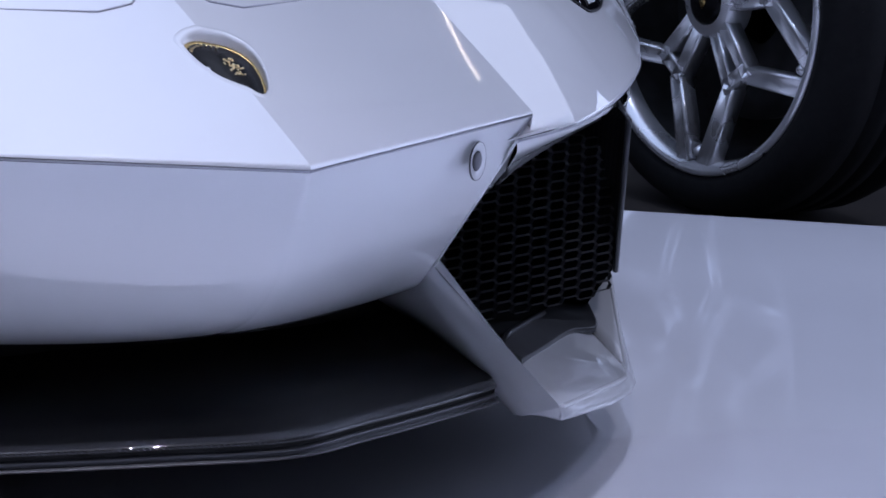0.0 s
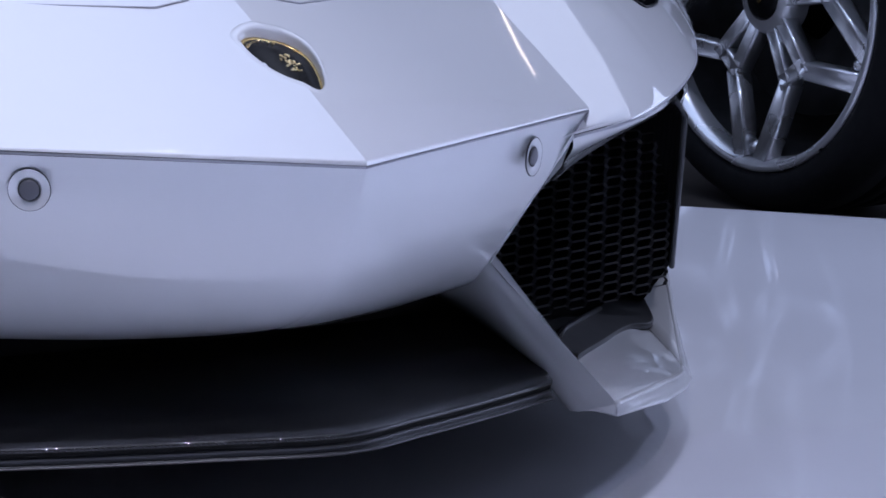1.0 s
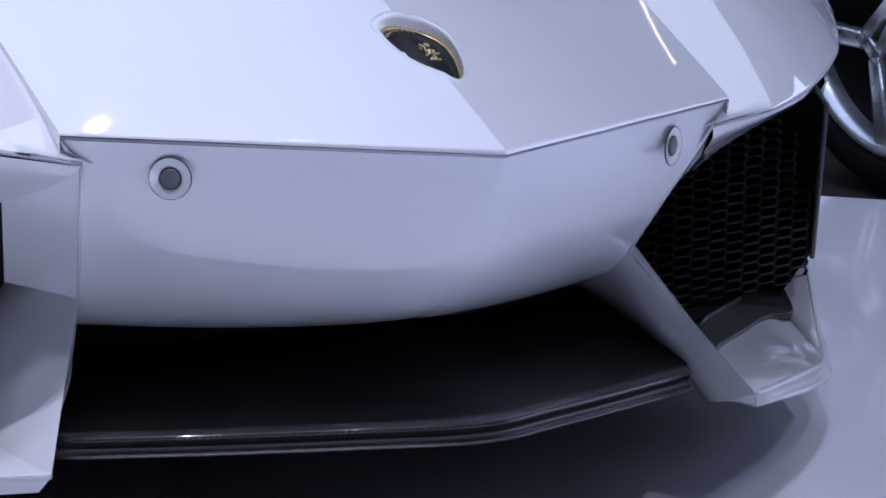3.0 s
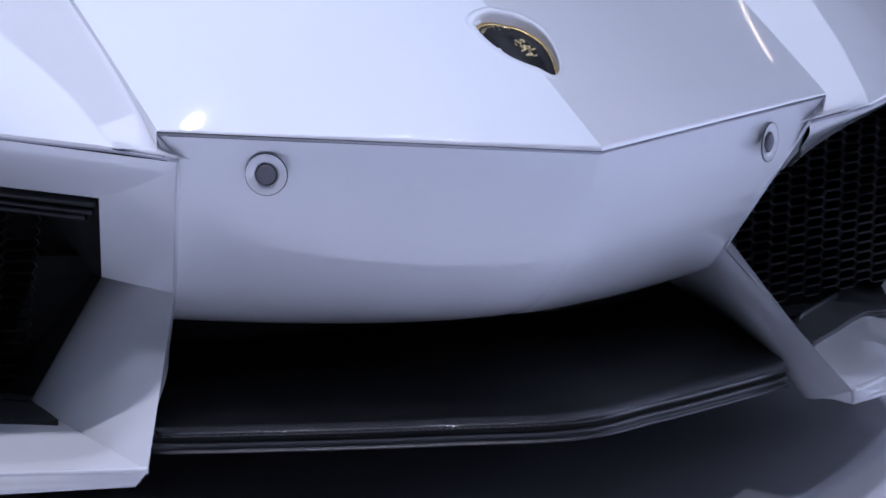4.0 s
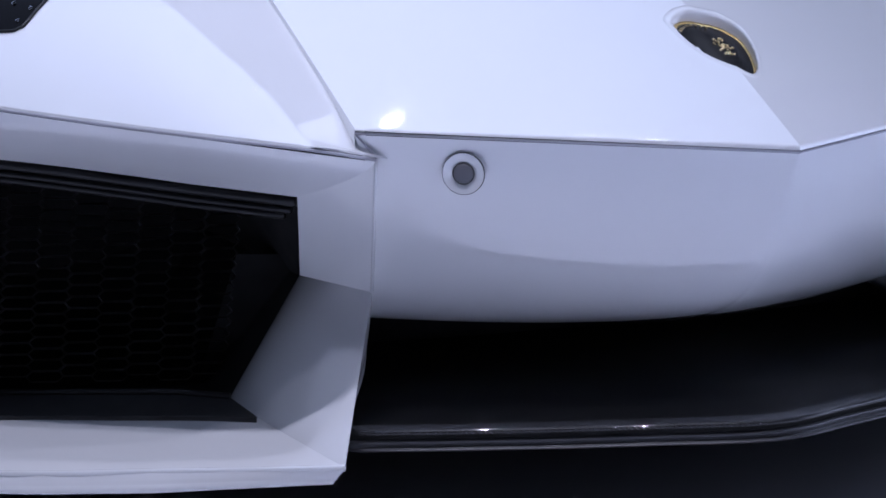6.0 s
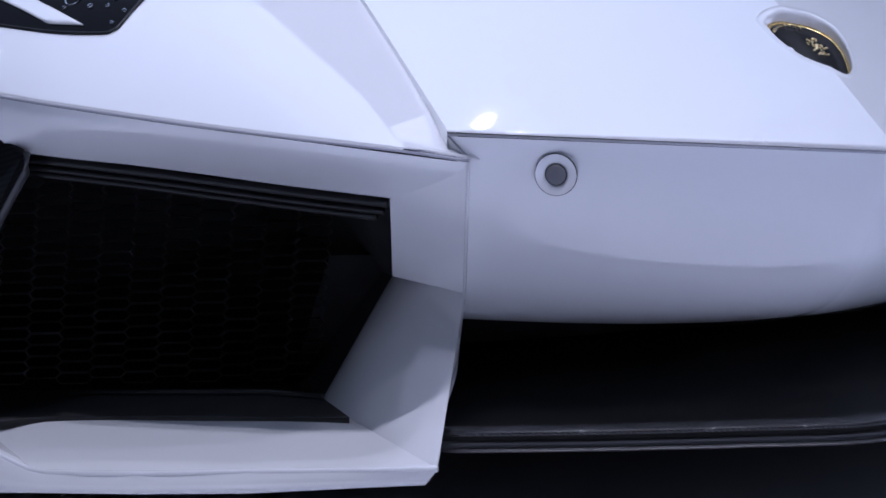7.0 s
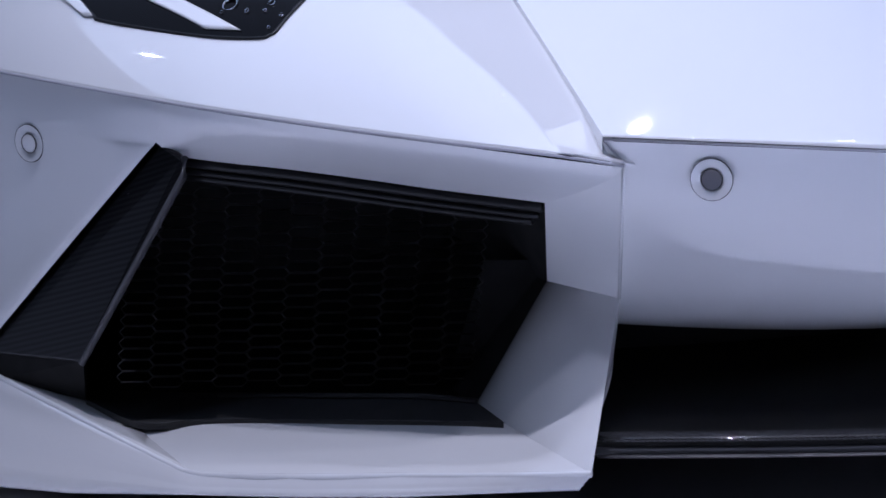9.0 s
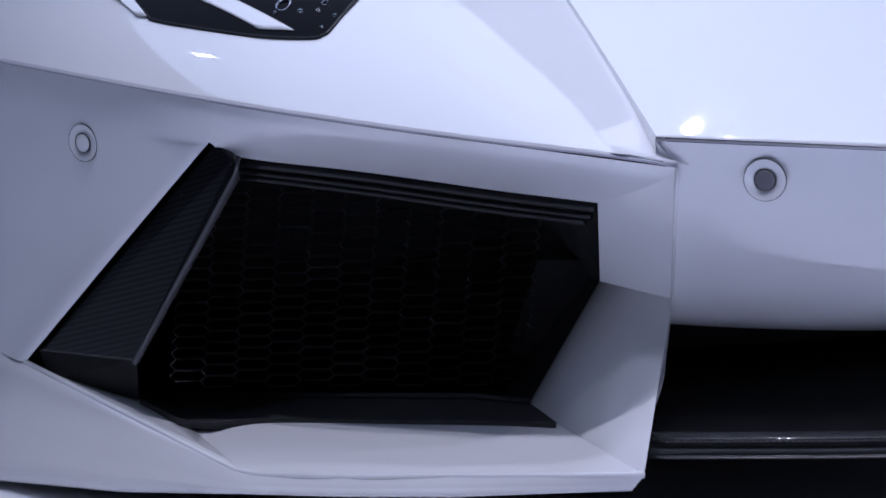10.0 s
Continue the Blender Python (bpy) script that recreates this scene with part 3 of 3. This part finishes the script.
# ---- badge, sensors, headlamps ----
def badge():
    b = tagged(new("badge"), "oval black enamel badge with gold emblem")
    b.parent = car
    part("badge_well", loft([well_loop(1.20, 0.0014), well_loop(1.14, -0.0002), well_loop(1.05, -0.0004), well_loop(1.01, 0.0006), well_loop(0.99, 0.003), well_loop(0.98, 0.0120)]), PAINT, b)
    # the rim's extra width stands for a beige reflection along the enamel
    part("badge_rim", loft([well_loop(0.985, 0.0112, lean=0.12), well_loop(0.975, 0.0098, lean=0.12), well_loop(0.905, 0.0098, lean=0.12), well_loop(0.895, 0.0106, lean=0.12)]), GOLD, b, "gold rim widened for the reflection beside it")
    part("badge_face", loft([well_loop(0.94, 0.0108, lean=0.12), well_loop(0.935, 0.0104, lean=0.12), well_loop(0.9, 0.0102, lean=0.12), well_loop(0.4, 0.0100, lean=0.12)], True), ENAMEL, b, "black enamel face")
    low = 0.0098
    arc = well_loop(0.83, low, lean=0.12)
    n = len(arc)
    for i in range(9):
        p = Vector(arc[(i * 2 - 3) % n])
        q = p.lerp(Vector(arc[(i * 2 - 2) % n]), 0.5)
        d = (q - p).normalized()
        w = Vector((-d.y, d.x, 0)) * (0.0021 if i % 3 else 0.0013)
        part("badge_mark", slab([tuple(p - w), tuple(q - w), tuple(q + w * 0.8), tuple(p + w * 0.8)], (0, 0, 0.0006)), GILT, b, "gold mark", smooth=False)

    def lump(name, x, y, r0, r1, turn):
        z = 0.4635 + 0.4333 * (y - 0.15) - 0.2 * abs(x) - low - 0.0004
        bm = bmesh.new()
        m = aim((x, y, z), (0.1, -0.4, 0.9)) @ Matrix.Rotation(radians(turn), 4, "Z") @ Matrix.Diagonal((r0, r1, 0.0016, 1))
        bmesh.ops.create_icosphere(bm, subdivisions=1, radius=1, matrix=m)
        for v in bm.verts:
            v.co.x, v.co.y = 0.0125 + (v.co.x - 0.0095) * 1.8, 0.168 + (v.co.y - 0.164) * 1.8
            v.co.z = 0.4635 + 0.4333 * (v.co.y - 0.15) - 0.08 * abs(v.co.x) - 0.12 * v.co.x - low + (v.co.z - z)
        part(name, bm, GILT, b, "gold relief", smooth=False)
    # gold relief, many small facets
    rng = random.Random(5)
    for i in range(46):
        a, r = rng.uniform(0, 2 * math.pi), rng.uniform(0.0, 1.1)
        lump("emblem_relief", 0.0100 + 0.0052 * r * math.cos(a), 0.1640 + 0.0078 * r * math.sin(a), rng.uniform(0.0004, 0.0007), rng.uniform(0.0005, 0.0011), rng.uniform(0, 180))


badge()


def park_sensor(place, normal):
    q = tagged(new("parking_sensor"), "round flush parking sensor")
    q.parent = car
    m = aim(place, normal)
    part("ring", lathe([(0.0176, -0.001), (0.0177, 0.0004), (0.0181, 0.0004), (0.0183, -0.001)], m, 64), RING, q)
    part("collar", lathe([(0.0176, 0.0003), (0.011, -0.0008), (0.0095, -0.0016), (0.0095, -0.004)], m, 64), PAINT, q)
    return q, m


for s in (-1, 1):
    q, m = park_sensor((s * 0.2495, 0.1265, 0.367), (s * 0.55, -0.83, -0.02))
    part("sensor_gap", lathe([(0.0095, -0.001), (0.0095, -0.0005), (0.0082, -0.0005), (0.0082, -0.002)], m, 40), RING, q)
    part("sensor_face", lathe([(0.0, 0.0012), (0.007, 0.001), (0.0084, 0.0002), (0.0084, -0.002)], m, 40), SENSOR, q, "grey sensor face")
    q, m = park_sensor((s * 0.7492, 0.5838, 0.3505), (s * 0.79, -0.61, -0.04))
    part("sensor_gap", lathe([(0.0092, -0.001), (0.0092, 0.0008), (0.0088, 0.0008), (0.0084, -0.002)], m, 40), RING, q)
    part("sensor_face", lathe([(0.0, 0.0012), (0.0076, 0.001), (0.0088, 0.0004), (0.0088, -0.002)], m, 40), PAINT, q)


def headlamp(s):
    h = tagged(new("headlamp"), "angular dark glass headlamp with white light blade")
    h.parent = car

    def at(p, lift):
        return (p[0] - lift * 0.3, p[1] - lift * 0.3, wing_height(p[0], p[1]) + lift)

    def skin(low, high, lift, n=10):
        """A patch laid on the wing between two plan lines of equal count."""
        rows = []
        for v in range(n + 1):
            rows.append([at(tuple(Vector((*a, 0)).lerp(Vector((*b, 0)), v / n))[:2], lift) for a, b in zip(low, high)])
        return sheet(rows, 6, 1, s)
    foot = [(0.6863, 0.5533), (0.6648, 0.5212), (0.6114, 0.4498), (0.570, 0.409), (0.559, 0.4040), (0.5535, 0.4045)]
    head = [(0.721, 0.690), (0.700, 0.665), (0.640, 0.605), (0.57, 0.55), (0.53, 0.53), (0.475, 0.475)]
    glass = part("lamp_glass", skin(foot, head, 0.0012), GLASS, h, "dark clear lamp cover")
    rim = [at(p, 0.0012) for p in [(0.721, 0.690), (0.6994, 0.6064), (0.6885, 0.560)] + foot + [(0.5385, 0.4155), (0.5185, 0.4316), (0.475, 0.475)]]
    part("lamp_rim", tube(spline(rim, 4), 0.0016, 6, s), BLACK, h)
    thicken(part("lamp_blade", skin([(0.607, 0.4535), (0.5805, 0.4275)], [(0.665, 0.580), (0.641, 0.560)], 0.0024), PAINT, h, "white light blade"), 0.001, 0)
    thicken(part("lamp_frame", skin([(0.6979, 0.5690), (0.6900, 0.5600)], [(0.735, 0.690), (0.712, 0.665)], 0.0028), PAINT, h, "white frame piece"), 0.001, 0)
    # one chrome lamp ring; the smaller ones are put in as glints
    for x, y, q in ((0.581, 0.467, 0.0075), (0.556, 0.436, 0.0018), (0.590, 0.462, 0.0015), (0.570, 0.447, 0.0022), (0.6055, 0.4545, 0.002), (0.6085, 0.4580, 0.0016), (0.548, 0.442, 0.003), (0.5585, 0.4125, 0.0016), (0.545, 0.419, 0.0018)):
        p = at((x, y), 0.0022)
        part("ring_glint", lathe([(q, 0), (q * 0.95, 0.0008), (q * 0.88, 0.0002), (q * 0.84, -0.002)], aim((s * p[0], p[1], p[2]), (s * 0.5, -0.45, 0.74)), 20), CHROME, h, "chrome lamp ring and glint dots")


for s in (-1, 1):
    headlamp(s)


def lid_lines(s):
    line = [(0.0, 0.30, 0.5236), (0.040, 0.264, 0.5039), (0.073, 0.2625, 0.4978), (0.143, 0.294, 0.4978), (0.24, 0.343, 0.4982)]
    part("lid_gap", tube(line, 0.0012, 6, s), SEAM, car)


for s in (-1, 1):
    lid_lines(s)


# ---- wheel of the next car ----
def wheel(place):
    w = tagged(new("car_wheel"), "silver alloy wheel with five forked spokes and black tyre", "wheel")
    w.matrix_world = aim(place, (-1.0, -0.03, 0)) @ Matrix.Scale(1.097, 4)
    tyre = [(0.262, -0.004), (0.266, 0.010), (0.28, 0.017), (0.30, 0.018), (0.315, 0.010), (0.326, -0.008), (0.330, -0.026)]
    for g in (-0.07, -0.11, -0.15):
        tyre += [(0.331, g + 0.006), (0.324, g + 0.004), (0.324, g - 0.004), (0.331, g - 0.006)]
    tyre += [(0.330, -0.2), (0.32, -0.235), (0.26, -0.25)]
    part("tyre", lathe(tyre, Matrix(), 128), RUBBER, w, "black low-profile tyre")
    # shoulder cuts
    bm = bmesh.new()
    for i in range(90):
        q = Matrix.Rotation(2 * math.pi * i / 90, 4, "Z") @ Matrix.Translation((0.3243, 0, -0.024)) @ Matrix.Rotation(radians(12), 4, "X")
        bmesh.ops.create_cube(bm, size=1, matrix=q @ Matrix.Diagonal((0.008, 0.0018, 0.022, 1)))
    part("tread", bm, RUBBER, w, smooth=False, kind="stuff")
    rim = [(0.266, 0.002), (0.266, 0.012), (0.262, 0.015), (0.252, 0.012), (0.246, -0.006), (0.243, -0.022)]
    part("rim", lathe(rim, Matrix(), 128), ALLOY, w)
    # the barrel's dark colour holds the shade between the spokes
    part("barrel", lathe([(0.243, -0.022), (0.236, -0.06), (0.228, -0.08), (0.226, -0.2), (0.0, -0.21)], Matrix(), 96), DISC, w, "inner wheel barrel coloured dark for shade between spokes")

    def arm(r0, a0, r1, a1, w0, w1, h0=0.0, h1=0.0):
        p = Vector((r0 * math.cos(a0), r0 * math.sin(a0), h0))
        q = Vector((r1 * math.cos(a1), r1 * math.sin(a1), h1))
        d = (q - p).normalized()
        n = Vector((-d.y, d.x, 0)).normalized()
        bm = bmesh.new()
        ends = []
        for c, wd in ((p, w0), (q, w1)):
            ends.append([bm.verts.new(c + n * x + Vector((0, 0, z))) for x, z in ((-wd * 1.15, -0.024), (-wd * 1.05, -0.002), (-wd * 0.92, 0.0028), (-wd * 0.72, 0.0018), (0, -0.0035), (wd * 0.72, 0.0018), (wd * 0.92, 0.0028), (wd * 1.05, -0.002), (wd * 1.15, -0.024))])
        for k in range(9):
            bm.faces.new((ends[0][k], ends[0][(k + 1) % 9], ends[1][(k + 1) % 9], ends[1][k]))
        bm.faces.new(ends[0])
        bm.faces.new(ends[1][::-1])
        bmesh.ops.recalc_face_normals(bm, faces=bm.faces)
        return bm
    for i in range(5):
        a = radians(-90 + SPIN + 72 * i)
        for k in (-1, 1):
            fork = a + k * radians(9.5)
            part("spoke", arm(0.045, a + k * radians(15), 0.146, fork, 0.011, 0.010, -0.002, 0.0), ALLOY, w)
            part("spoke", arm(0.138, fork - k * 0.02, 0.25, a + k * radians(31), 0.0125, 0.015, 0.0, 0.006), ALLOY, w)
        part("spoke", arm(0.134, a - radians(12), 0.134, a + radians(12), 0.011, 0.011, 0.0, 0.0), ALLOY, w)
        part("wheel_nut", lathe([(0.0, -0.006), (0.007, -0.006), (0.009, -0.012), (0.009, -0.03)], Matrix.Translation((0.066 * math.cos(a), 0.066 * math.sin(a), 0)), 12), ALLOY, w)
        part("rim_bolt", lathe([(0.0, 0.004), (0.006, 0.003), (0.011, -0.006), (0.012, -0.03)], Matrix.Translation((0.232 * math.cos(a + radians(36)), 0.232 * math.sin(a + radians(36)), 0)), 16), ALLOY, w, "polished bolt")
    part("hub", lathe([(0.0, 0.004), (0.05, 0.003), (0.056, -0.004), (0.058, -0.04)], Matrix(), 48), ALLOY, w)
    part("hub_cap", lathe([(0.0, 0.010), (0.030, 0.009), (0.036, 0.005), (0.036, 0.0)], Matrix(), 48), ENAMEL, w, "black hub cap")
    part("hub_emblem", slab([(-0.007, 0.009, 0.0105), (0.007, 0.009, 0.0105), (0.007, -0.003, 0.0105), (0.0, -0.011, 0.0105), (-0.007, -0.003, 0.0105)], (0, 0, 0.001)), GOLD, w, "gold shield")
    part("brake_disc", lathe([(0.07, -0.09), (0.185, -0.09), (0.185, -0.115), (0.07, -0.115)], Matrix(), 64), DISC, w, "dark carbon brake disc")
    bm = slab([(0.2 * math.cos(t), 0.2 * math.sin(t), -0.07) for t in (0.9, 1.2, 1.5, 1.8)] + [(0.12 * math.cos(t), 0.12 * math.sin(t), -0.07) for t in (1.8, 1.5, 1.2, 0.9)], (0, 0, -0.06))
    thicken(part("brake_caliper", bm, BLACK, w, "black brake caliper", smooth=False), 0, 0, 0.006)
    return w


SPIN = 35
wheel((1.706, 1.667, 0.3022))
